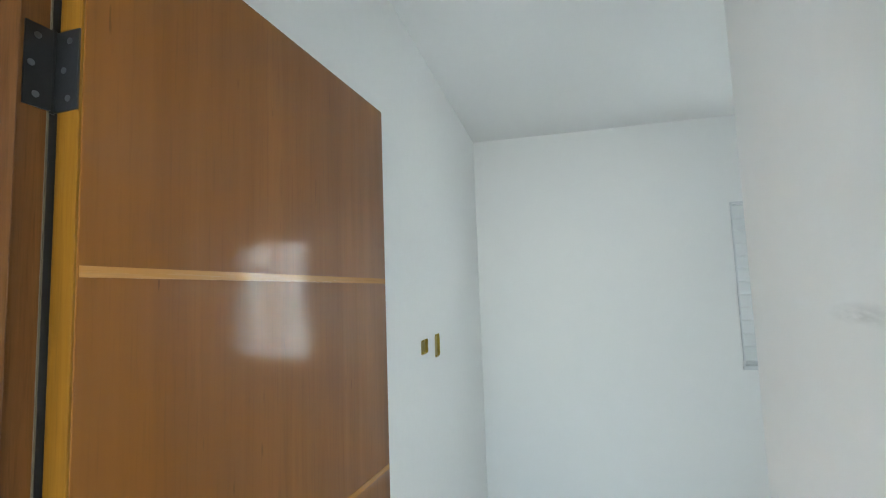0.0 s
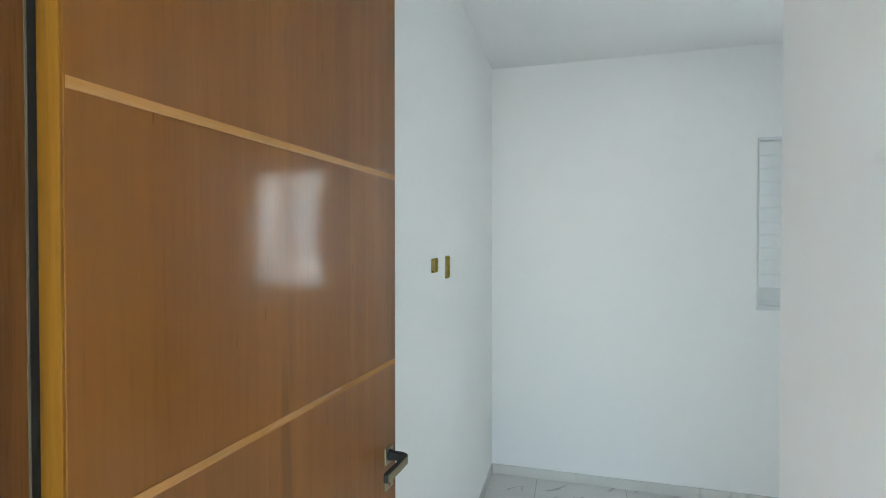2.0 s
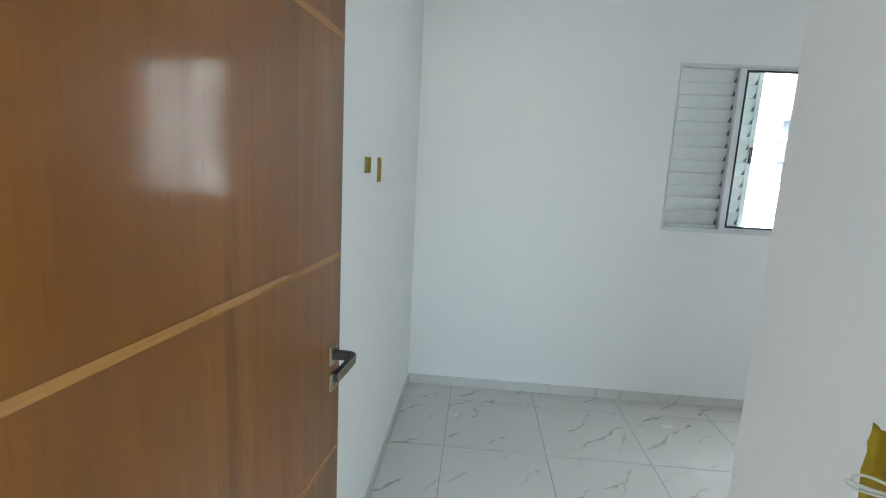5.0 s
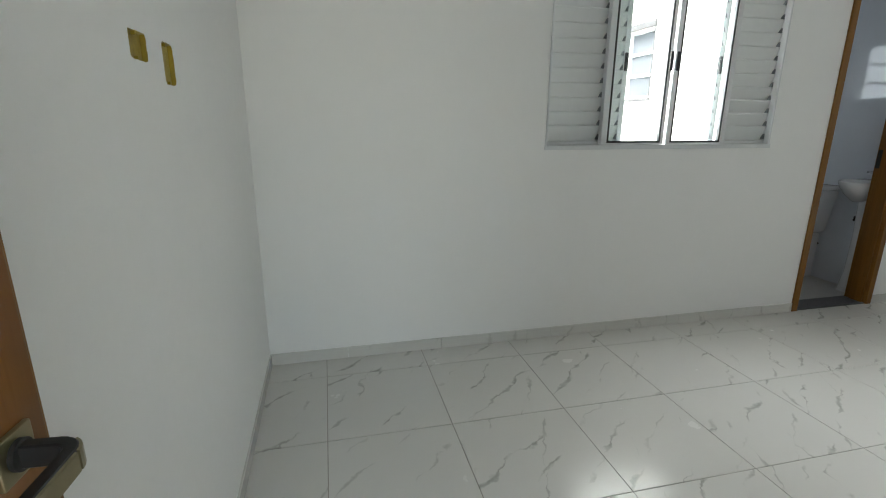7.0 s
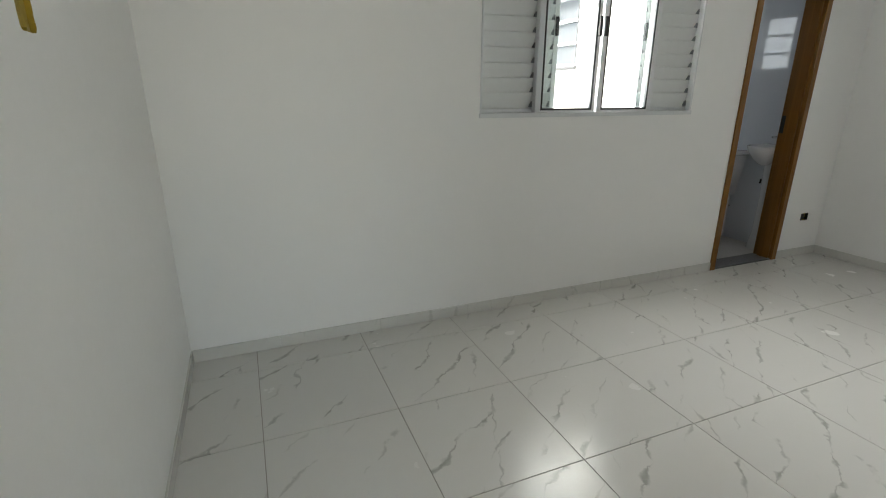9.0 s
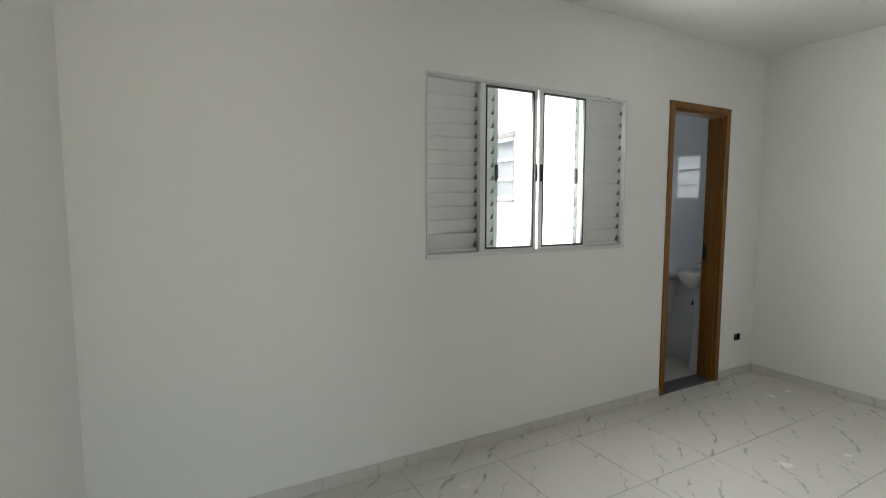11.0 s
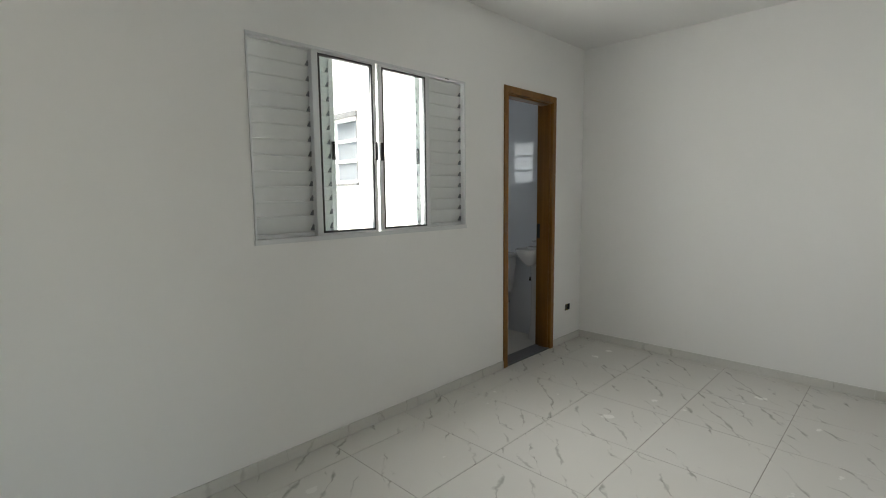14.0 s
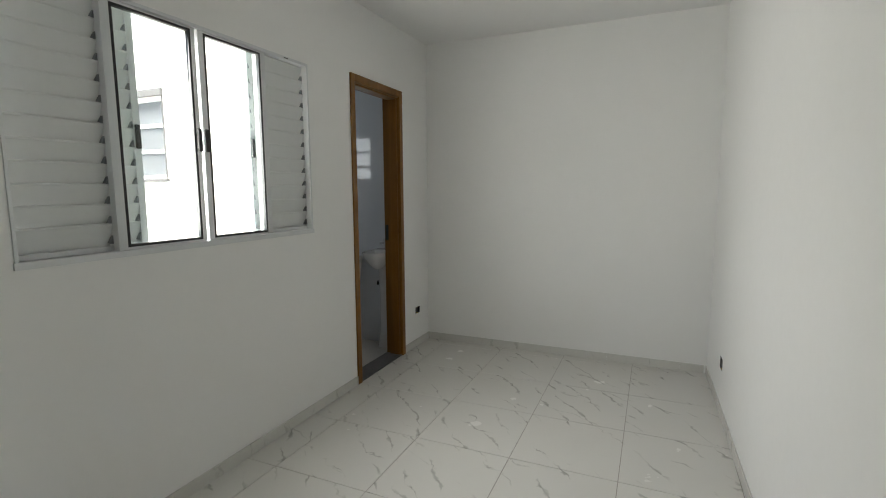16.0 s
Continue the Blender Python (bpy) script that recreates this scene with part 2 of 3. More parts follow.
CABLE = plain("white_cable", (0.60, 0.60, 0.57), 0.4, 0.0, 0.05, 80, 0.0)
GRANITE = plain("grey_granite", (0.10, 0.10, 0.105), 0.3, 0.0, 0.55, 260, 0.05)
CERAMIC = plain("white_ceramic", (0.74, 0.74, 0.75), 0.08, 0.0, 0.03, 12, 0.0)
BATHTILE = plain("white_wall_tile", (0.72, 0.74, 0.78), 0.035, 0.0, 0.03, 6, 0.0)
BATHFLOOR = plain("pale_floor_tile", (0.55, 0.54, 0.52), 0.3, 0.0, 0.08, 14, 0.05)
CHROME = plain("chrome", (0.75, 0.75, 0.76), 0.08, 1.0, 0.05, 80, 0.0)
CLEAR = glass("window_glass")
CONCRETE = plain("yard_concrete", (0.34, 0.33, 0.31), 0.9, 0.0, 0.15, 6, 0.3)


# ---- building helpers ----
def box(bm, x0, x1, y0, y1, z0, z1, bevel=0.0):
    made = bmesh.ops.create_cube(bm, size=1.0, matrix=Matrix.LocRotScale(((x0 + x1) / 2, (y0 + y1) / 2, (z0 + z1) / 2), None, (x1 - x0, y1 - y0, z1 - z0)))
    if bevel:
        edges = list({e for v in made["verts"] for e in v.link_edges})
        bmesh.ops.bevel(bm, geom=edges, offset=bevel, segments=2, profile=0.6, affect="EDGES")
    return bm


def a_box(*size, bevel=0.0):
    return box(bmesh.new(), *size, bevel=bevel)


def rod(bm, a, b, r, sides=16, r2=None):
    a, b = Vector(a), Vector(b)
    m = Matrix.Translation((a + b) / 2) @ (b - a).to_track_quat("Z", "Y").to_matrix().to_4x4()
    bmesh.ops.create_cone(bm, cap_ends=True, segments=sides, radius1=r, radius2=r if r2 is None else r2, depth=(b - a).length, matrix=m)
    return bm


def mesh_of(bm, name, material, smooth=False):
    bmesh.ops.recalc_face_normals(bm, faces=bm.faces)
    me = bpy.data.meshes.new(name)
    bm.to_mesh(me)
    bm.free()
    me.materials.append(material)
    if smooth:
        me.shade_smooth()
        me.set_sharp_from_angle(angle=radians(35))
    return me


def part(name, bm, material, parent, label="", smooth=False):
    ob = new(name, mesh_of(bm, name, material, smooth))
    ob.parent = parent
    return tagged(ob, label) if label else ob


def piece(name, mesh, parent, m):
    ob = new(name, mesh)
    ob.parent = parent
    ob.matrix_basis = m
    return ob


def structure(name, bm, material, label, category):
    return tagged(new(name, mesh_of(bm, name, material)), label, category, kind="structure")


def root(name, m, label, category, kind="", group=""):
    ob = new(name)
    ob.empty_display_size = 0.1
    ob.matrix_basis = m
    return tagged(ob, label, category, group, kind)


def slab(axis, lo, hi, us, vs, holes=()):
    """A wall of thickness lo..hi along axis ("x" or "y"), spanning us along the other and vs in z, with real openings (u0, u1, v0, v1)."""
    bm = bmesh.new()
    cu = sorted({*us, *(u for h in holes for u in h[:2])})
    cv = sorted({*vs, *(v for h in holes for v in h[2:])})

    def solid(i, j):
        if not (0 <= i < len(cu) - 1 and 0 <= j < len(cv) - 1):
            return False
        u, v = (cu[i] + cu[i + 1]) / 2, (cv[j] + cv[j + 1]) / 2
        return not any(h[0] < u < h[1] and h[2] < v < h[3] for h in holes)

    def at(w, u, v):
        return bm.verts.new((w, u, v) if axis == "x" else (u, w, v))

    for i in range(len(cu) - 1):
        for j in range(len(cv) - 1):
            if not solid(i, j):
                continue
            u0, u1, v0, v1 = cu[i], cu[i + 1], cv[j], cv[j + 1]
            for w in (lo, hi):
                bm.faces.new([at(w, u0, v0), at(w, u1, v0), at(w, u1, v1), at(w, u0, v1)])
            for near, ends in ((solid(i - 1, j), ((u0, v0), (u0, v1))), (solid(i + 1, j), ((u1, v0), (u1, v1))),
                               (solid(i, j - 1), ((u0, v0), (u1, v0))), (solid(i, j + 1), ((u0, v1), (u1, v1)))):
                if not near:
                    (a, b), (c, d) = ends
                    bm.faces.new([at(lo, a, b), at(hi, a, b), at(hi, c, d), at(lo, c, d)])
    bmesh.ops.remove_doubles(bm, verts=bm.verts, dist=1e-5)
    return bm


# ---- plan (metres) ----
WEST, EAST, NORTH, SOUTH = -0.540, 4.200, 3.245, 0.831
SKEW = 0.0150  # the south wall runs a little out of square
PASS, DOOR_Y0, DOOR_Y1 = 0.262, 0.25, 0.385
NORTH_OUT, TOP = 3.385, 2.69
WIN = (1.017, 2.546, 1.149, 2.153)
BATH_DOOR = (3.010, 3.691, 0.0, 2.178)
BATH_E, BATH_W, BATH_W_OUT, BATH_N = 3.94, 2.66, 2.52, 5.30
SWITCHES = [(1.812, 1.918, 1.424, 1.484), (2.020, 2.112, 1.388, 1.488)]
PASS_BOX = (0.569, 0.624, 1.128, 1.232)
SOCKET_N, SOCKET_S = (3.930, 4.022, 0.296, 0.360), (3.495, 3.600, 0.265, 0.345)


def skewed(bm):
    for v in bm.verts:
        v.co.y += SKEW * (v.co.x - PASS)
    return bm


structure("wall_west", slab("x", WEST - 0.145, WEST, (DOOR_Y1, NORTH_OUT), (0, TOP), SWITCHES), WALL, "smooth white painted bedroom wall with two open switch boxes", "wall")
structure("wall_north", slab("y", NORTH, NORTH_OUT, (WEST, EAST + 0.14), (0, TOP), [WIN, BATH_DOOR, SOCKET_N]), WALL, "white painted bedroom wall with window and bathroom doorway", "wall")
structure("wall_east", slab("x", EAST, EAST + 0.14, (SOUTH + 0.03, NORTH), (0, TOP)), WALL, "plain white painted end wall of the bedroom", "wall")
structure("wall_south", skewed(slab("y", SOUTH - 0.14, SOUTH, (PASS + 0.14, EAST + 0.14), (0, TOP), [SOCKET_S])), WALL, "plain white painted bedroom wall with a low socket box", "wall")
structure("wall_passage", slab("x", PASS, PASS + 0.14, (DOOR_Y1, SOUTH + 0.0012), (0, TOP), [PASS_BOX]), PASSAGE, "white painted return wall beside the bedroom door", "wall")
structure("wall_door", slab("y", DOOR_Y0, DOOR_Y1, (-1.6, 1.6), (0, TOP), [(-0.5405, 0.246, 0, 2.152)]), WALL, "white painted wall around the bedroom doorway", "wall")
structure("wall_hall_west", slab("x", -1.74, -1.6, (-2.6, DOOR_Y1), (0, TOP)), WALL, "plain white painted hall wall", "wall")
structure("wall_hall_east", slab("x", 1.6, 1.74, (-2.6, DOOR_Y1), (0, TOP)), WALL, "plain white painted hall wall", "wall")
# out of view; its opening is made up to let light into the hall
structure("wall_hall_south", slab("y", -2.74, -2.6, (-1.74, 1.74), (0, TOP), [(-1.2, 1.2, 0.3, 2.3)]), WALL, "unseen white painted hall wall with an opening added for light", "wall")
structure("wall_bath_east", slab("x", BATH_E, BATH_E + 0.14, (NORTH_OUT, BATH_N), (-0.1, TOP)), BATHTILE, "glossy white tiled bathroom wall", "wall")
structure("wall_bath_north", slab("y", BATH_N, BATH_N + 0.14, (BATH_W, BATH_E + 0.14), (-0.1, TOP)), BATHTILE, "glossy white tiled bathroom wall", "wall")
BATH_WIN = (4.48, 4.86, 1.500, 2.066)
structure("wall_bath_west", slab("x", BATH_W - 0.01, BATH_W, (NORTH_OUT, BATH_N), (-0.1, TOP), [BATH_WIN]), BATHTILE, "glossy white tiled bathroom wall with a small window", "wall")
structure("wall_yard_east", slab("x", BATH_W_OUT, BATH_W - 0.01, (NORTH_OUT, 7.0), (-0.13, 3.1), [BATH_WIN]), FACADE, "bright white plastered outside wall of the bathroom", "wall")
structure("wall_yard_north", slab("y", 7.0, 7.15, (-3.0, BATH_W), (-0.13, 3.1)), FACADE, "white plastered yard wall", "wall")
structure("wall_yard_west", slab("x", -3.15, -3.0, (NORTH_OUT, 7.15), (-0.13, 2.2)), FACADE, "white plastered yard wall", "wall")
structure("ceiling", a_box(-1.74, EAST + 0.14, -2.74, NORTH_OUT, TOP, TOP + 0.12), CEIL, "flat white painted plaster ceiling", "ceiling")
structure("ceiling_bath", a_box(BATH_W, BATH_E + 0.14, NORTH_OUT, BATH_N + 0.14, TOP, TOP + 0.12), CEIL, "flat white bathroom ceiling", "ceiling")
floor = structure("floor", box(a_box(WEST - 0.14, EAST + 0.135, SOUTH - 0.135, NORTH, -0.12, -0.0025), WEST - 0.14, PASS + 0.135, DOOR_Y0, SOUTH - 0.135, -0.12, -0.0025), GROUT, "polished white marble-look tile floor with grey veins", "floor")
structure("floor_hall", a_box(-1.74, 1.74, -2.74, DOOR_Y0, -0.12, 0.0), TILE, "polished white tile floor of the hall", "floor")
structure("floor_bath", a_box(BATH_W, BATH_E, NORTH_OUT, BATH_N, -0.12, -0.006), BATHFLOOR, "pale tiled bathroom floor", "floor")
structure("ground", a_box(-400, 400, -400, 400, -0.30, -0.13), CONCRETE, "plain concrete ground around the house", "ground")
structure("threshold", a_box(BATH_DOOR[0], BATH_DOOR[1], NORTH - 0.002, NORTH_OUT + 0.01, -0.02, 0.010, bevel=0.002), GRANITE, "dark grey granite threshold in the bathroom doorway", "threshold")


# ---- bedroom door ----
def door_frame(name, x0, x1, y0, y1, head, stop, casing_y, casing, wood_mat, label, left=True, t=0.028, seal=False):
    """Jambs and head that line an opening, with a stop along y range stop and a casing on one face."""
    f = root(name, pose(x0, y0, 0), label, "door frame", "structure")
    w, d = x1 - x0, y1 - y0
    s0, s1 = stop[0] - y0, stop[1] - y0
    part("jamb", a_box(0, t, 0, d, 0, head - 0.001, bevel=0.0015), wood_mat, f)
    part("jamb", a_box(w - t, w, 0, d, 0, head - 0.001, bevel=0.0015), wood_mat, f)
    part("head", a_box(0, w, 0, d, head, head + t, bevel=0.0015), wood_mat, f)
    part("stop", a_box(t + 0.0003, t + 0.014, s0, s1, 0, head - 0.001, bevel=0.002), wood_mat, f)
    part("stop", a_box(w - t - 0.014, w - t - 0.0003, s0, s1, 0, head - 0.001, bevel=0.002), wood_mat, f)
    part("stop", a_box(t + 0.015, w - t - 0.015, s0, s1, head - 0.014, head - 0.0005, bevel=0.002), wood_mat, f)
    if seal:  # a black strip added as the hinge gap's shade and the jamb's dusty edge before it
        part("seal", a_box(t - 0.0059, t - 0.0002, d + 0.0006, d + 0.0160, 0, head - 0.002, bevel=0.0003), BLACK, f, "black strip for the shade in the hinge gap")
        part("seal_lip", a_box(t + 0.0002, t + 0.0010, d - 0.0026, d - 0.0004, 0, head - 0.002, bevel=0.0002), LIP, f, "dusty grey jamb edge strip")
    c0, c1 = (casing_y - 0.012 - y0, casing_y - 0.0005 - y0) if casing_y < (y0 + y1) / 2 else (casing_y + 0.0005 - y0, casing_y + 0.012 - y0)
    if not left:
        # added wood strip that hides the lit wall and keeps the hinge gap dark
        part("casing", a_box(0.0005, t - 0.006, d + 0.0005, d + 0.011, 0, head + 0.03, bevel=0.002), wood_mat, f)
    if left:
        part("casing", a_box(t - 0.004 - casing, t - 0.004, c0, c1, 0, head + 0.004 + casing, bevel=0.003), wood_mat, f)
    part("casing", a_box(w - t + 0.004, w - t + 0.004 + casing, c0, c1, 0, head + 0.004 + casing, bevel=0.003), wood_mat, f)
    part("casing", a_box(t - 0.003, w - t + 0.003, c0, c1, head + 0.004, head + 0.004 + casing, bevel=0.003), wood_mat, f)
    return f


door_frame("door_frame", -0.5395, 0.2445, DOOR_Y0 - 0.004, DOOR_Y1 + 0.002, 2.114, (DOOR_Y0 - 0.004, 0.349), DOOR_Y1, 0.040, JAMB, "reddish brown wooden frame of the bedroom door", left=False, t=0.0365, seal=True)


def lever(parent, y, out):
    """A lever handle with a square rose and a square key plate; out is -1 or 1 along the leaf's thickness."""
    cx, cz = 0.671, 1.063
    part("rose", a_box(cx - 0.019, cx + 0.019, *sorted((y, y + out * 0.005)), cz - 0.0185, cz + 0.0185, bevel=0.0012), NICKEL, parent, "square brushed nickel rose")
    plate = part("key_plate", a_box(cx - 0.019, cx + 0.019, *sorted((y, y + out * 0.005)), cz - 0.075, cz - 0.038, bevel=0.0012), NICKEL, parent, "square brushed nickel key plate")
    bm = rod(bmesh.new(), (cx, y + out * 0.004, cz - 0.054), (cx, y + out * 0.0058, cz - 0.054), 0.004)
    box(bm, cx - 0.0018, cx + 0.0018, *sorted((y + out * 0.004, y + out * 0.0058)), cz - 0.069, cz - 0.054)
    part("keyhole", bm, BLACK, plate)
    part("collar", rod(bmesh.new(), (cx, y + out * 0.004, cz), (cx, y + out * 0.009, cz), 0.0125, 20), BLACK, parent, "black handle collar", True)
    # a flat bar leaves the rose, turns a tight quarter circle and runs back towards the hinges
    bm = bmesh.new()
    rings, reach, r = [], 0.047, 0.014
    path = [(cx, 0.009), (cx, reach - r)] + [(cx - r + r * math.cos(a), reach - r + r * math.sin(a)) for a in (0.26, 0.52, 0.79, 1.05, 1.31)] + [(cx - r, reach), (cx - 0.06, reach), (cx - 0.102, reach - 0.001), (cx - 0.106, reach - 0.001)]
    for n, (px, py) in enumerate(path):
        qx, qy = path[min(n + 1, len(path) - 1)]
        ox, oy = path[max(n - 1, 0)]
        d = Vector((qx - ox, qy - oy)).normalized()
        end = n == len(path) - 1
        side, h = Vector((-d.y, d.x)) * (0.0035 if end else 0.0055), 0.0075 if end else 0.0095
        ring = [(px + side.x * sx, y + out * (py + side.y * sx), cz + h * sz) for sx, sz in ((-1, -0.85), (-0.75, -1), (0.75, -1), (1, -0.85), (1, 0.85), (0.75, 1), (-0.75, 1), (-1, 0.85))]
        rings.append([bm.verts.new(c) for c in ring])
    for a, b in zip(rings, rings[1:]):
        for i in range(8):
            bm.faces.new([a[i], a[(i + 1) % 8], b[(i + 1) % 8], b[i]])
    bm.faces.new(rings[0])
    bm.faces.new(rings[-1])
    grip = part("grip", bm, BLACK, parent, "black lever grip", True)
    # a nickel strip lines the outer side: a short piece round the bend and a long one to the tip
    for label, run in (("brushed nickel corner", path[3:8]), ("brushed nickel grip face", [(cx - r - 0.0015, reach), (cx - 0.06, reach), (cx - 0.104, reach - 0.001)])):
        bm, rings = bmesh.new(), []
        for n, (px, py) in enumerate(run):
            qx, qy = run[min(n + 1, len(run) - 1)]
            ox, oy = run[max(n - 1, 0)]
            d = Vector((qx - ox, qy - oy)).normalized()
            side = Vector((d.y, -d.x))
            rings.append([bm.verts.new((px + side.x * k, y + out * (py + side.y * k), cz + h)) for k, h in ((0.0050, -0.0085), (0.0072, -0.0078), (0.0072, 0.0078), (0.0050, 0.0085))])
        for p, q in zip(rings, rings[1:]):
            for i in range(4):
                bm.faces.new([p[i], p[(i + 1) % 4], q[(i + 1) % 4], q[i]])
        bm.faces.new(rings[0])
        bm.faces.new(rings[-1])
        part("grip_face", bm, NICKEL, grip, label)


def bedroom_door():
    d = root("door_1", pose(-0.469, 0.394, 0.006, 0, 0, 85.72), "open glossy brown veneered door with pale inlay lines", "door", "structure")
    w, h, t, j = 0.711, 2.100, 0.0325, 0.035  # j: the pin's line, on the jamb's face
    part("leaf", a_box(0, w, 0, t, 0, h, bevel=0.001), VENEER, d, "reddish brown veneer leaf")
    for x0, x1 in ((-0.003, -0.0002), (w + 0.0002, w + 0.003)):
        part("edging", a_box(x0, x1, 0.001, t - 0.001, 0, h, bevel=0.0006), EDGE, d, "yellow-brown solid edging")
    for z in (0.430, 0.851, 1.272, 1.693):
        for y0, y1 in ((-0.0008, 0.002), (t - 0.002, t + 0.0008)):
            part("inlay", a_box(0.002, w - 0.002, y0, y1, z - 0.012, z - 0.0005), INLAY, d, "pale inlaid wood line")
    lever(d, 0, -1)
    lever(d, t, 1)
    part("latch_plate", a_box(w + 0.003, w + 0.0045, 0.004, 0.026, 0.95, 1.15), NICKEL, d)
    for z in (0.22, 0.96, 1.846):
        hinge = part("hinge", rod(bmesh.new(), (-0.008, j + 0.001, z), (-0.008, j + 0.001, z + 0.088), 0.0045, 14), IRON, d, "black iron butt hinge", True)
        part("hinge_leaf", a_box(-0.0056, -0.0032, 0.001, j, z + 0.002, z + 0.086, bevel=0.0006), IRON, hinge)
        for k in (0.014, 0.044, 0.074):
            part("screw", rod(bmesh.new(), (-0.0056, 0.013 if k != 0.044 else 0.02, z + k), (-0.0066, 0.013 if k != 0.044 else 0.02, z + k), 0.0033, 12), SCREW, hinge)
        # the leaf on the jamb lies square to the door's edge
        part("hinge_leaf", a_box(-0.0355, -0.010, j - 0.0050, j - 0.0022, z + 0.002, z + 0.086, bevel=0.0006), IRON, hinge)
        for k in (0.014, 0.044, 0.074):
            x = -0.0245 if k != 0.044 else -0.0295
            part("screw", rod(bmesh.new(), (x, j - 0.0048, z + k), (x, j - 0.0060, z + k), 0.0033, 12), SCREW, hinge)


bedroom_door()

# ---- bathroom doorway ----
door_frame("bath_door_frame", BATH_DOOR[0] + 0.001, BATH_DOOR[1] - 0.001, NORTH - 0.003, NORTH_OUT + 0.003, 2.149, (NORTH + 0.012, NORTH + 0.100), NORTH, 0.050, ORANGE, "orange-brown varnished wooden frame of the bathroom doorway")
strike = root("strike_plate", pose(BATH_DOOR[1] - 0.029, 3.366, 1.055), "black metal strike plate on the door frame", "strike plate")
part("plate", a_box(-0.003, 0, -0.016, 0.016, -0.065, 0.065, bevel=0.001), IRON, strike)


# ---- bedroom window ----
def slat_mesh(width):
    """One louvre blade: an inclined plate with a rolled front lip."""
    bm = bmesh.new()
    prof = [(0.000, 0.088), (0.003, 0.090), (0.007, 0.084), (0.032, 0.010), (0.036, -0.002), (0.033, -0.003), (0.028, 0.008), (0.002, 0.080), (0.000, 0.082)]
    a = [bm.verts.new((0, y, z)) for y, z in prof]
    b = [bm.verts.new((width, y, z)) for y, z in prof]
    for i in range(len(prof)):
        j = (i + 1) % len(prof)
        bm.faces.new([a[i], a[j], b[j], b[i]])
    bm.faces.new(a)
    bm.faces.new(b)
    return mesh_of(bm, "slat", SLAT)


def gap_shade_mesh(right):
    """A dark wedge standing for the shaded gap at a blade's end, its foot towards the stile."""
    bm = bmesh.new()
    w = -0.011 if right else 0.011
    tri = [(0, 0.006), (w, 0.010), (w * 0.5, 0.028), (0, 0.040)]
    a = [bm.verts.new((x, 0.001, z)) for x, z in tri]
    b = [bm.verts.new((x, 0.024, z)) for x, z in tri]
    for i in range(4):
        bm.faces.new([a[i], a[(i + 1) % 4], b[(i + 1) % 4], b[i]])
    bm.faces.new(a)
    bm.faces.new(b)
    bmesh.ops.recalc_face_normals(bm, faces=bm.faces)
    return mesh_of(bm, "slat_clip", GAP_SHADE)


def louvre(parent, x0, x1, y, z0, z1, stiles, label, shade_right=True):
    """A louvred leaf: stiles and rails, and twelve blades as pieces of its own."""
    sl, sr = stiles
    bm = bmesh.new()
    if sl:
        box(bm, x0, x0 + sl, y, y + 0.028, z0, z1, bevel=0.0012)
    if sr:
        box(bm, x1 - sr, x1, y, y + 0.028, z0, z1, bevel=0.0012)
    box(bm, x0 + sl, x1 - sr, y + 0.002, y + 0.027, z0, z0 + 0.018)
    box(bm, x0 + sl, x1 - sr, y + 0.002, y + 0.027, z1 - 0.012, z1)
    leaf = part("louvre_leaf", bm, ALU, parent, label)
    n = 12
    pitch = (z1 - z0 - 0.034) / n
    me = slat_mesh(x1 - x0 - sl - sr - 0.001)
    end_shade = gap_shade_mesh(shade_right)
    for i in range(n):
        piece("slat", me, leaf, Matrix.Translation((x0 + sl + 0.0005, y, z0 + 0.020 + pitch * i)) @ Matrix.Diagonal((1, 0.85, pitch / 0.078, 1)))
        # dark wedge added at the blade's end in place of the gap's shade
        piece("slat_clip", end_shade, leaf, Matrix.Translation((x1 - sr - 0.0005 if shade_right else x0 + sl + 0.0005, y, z0 + 0.020 + pitch * i)))


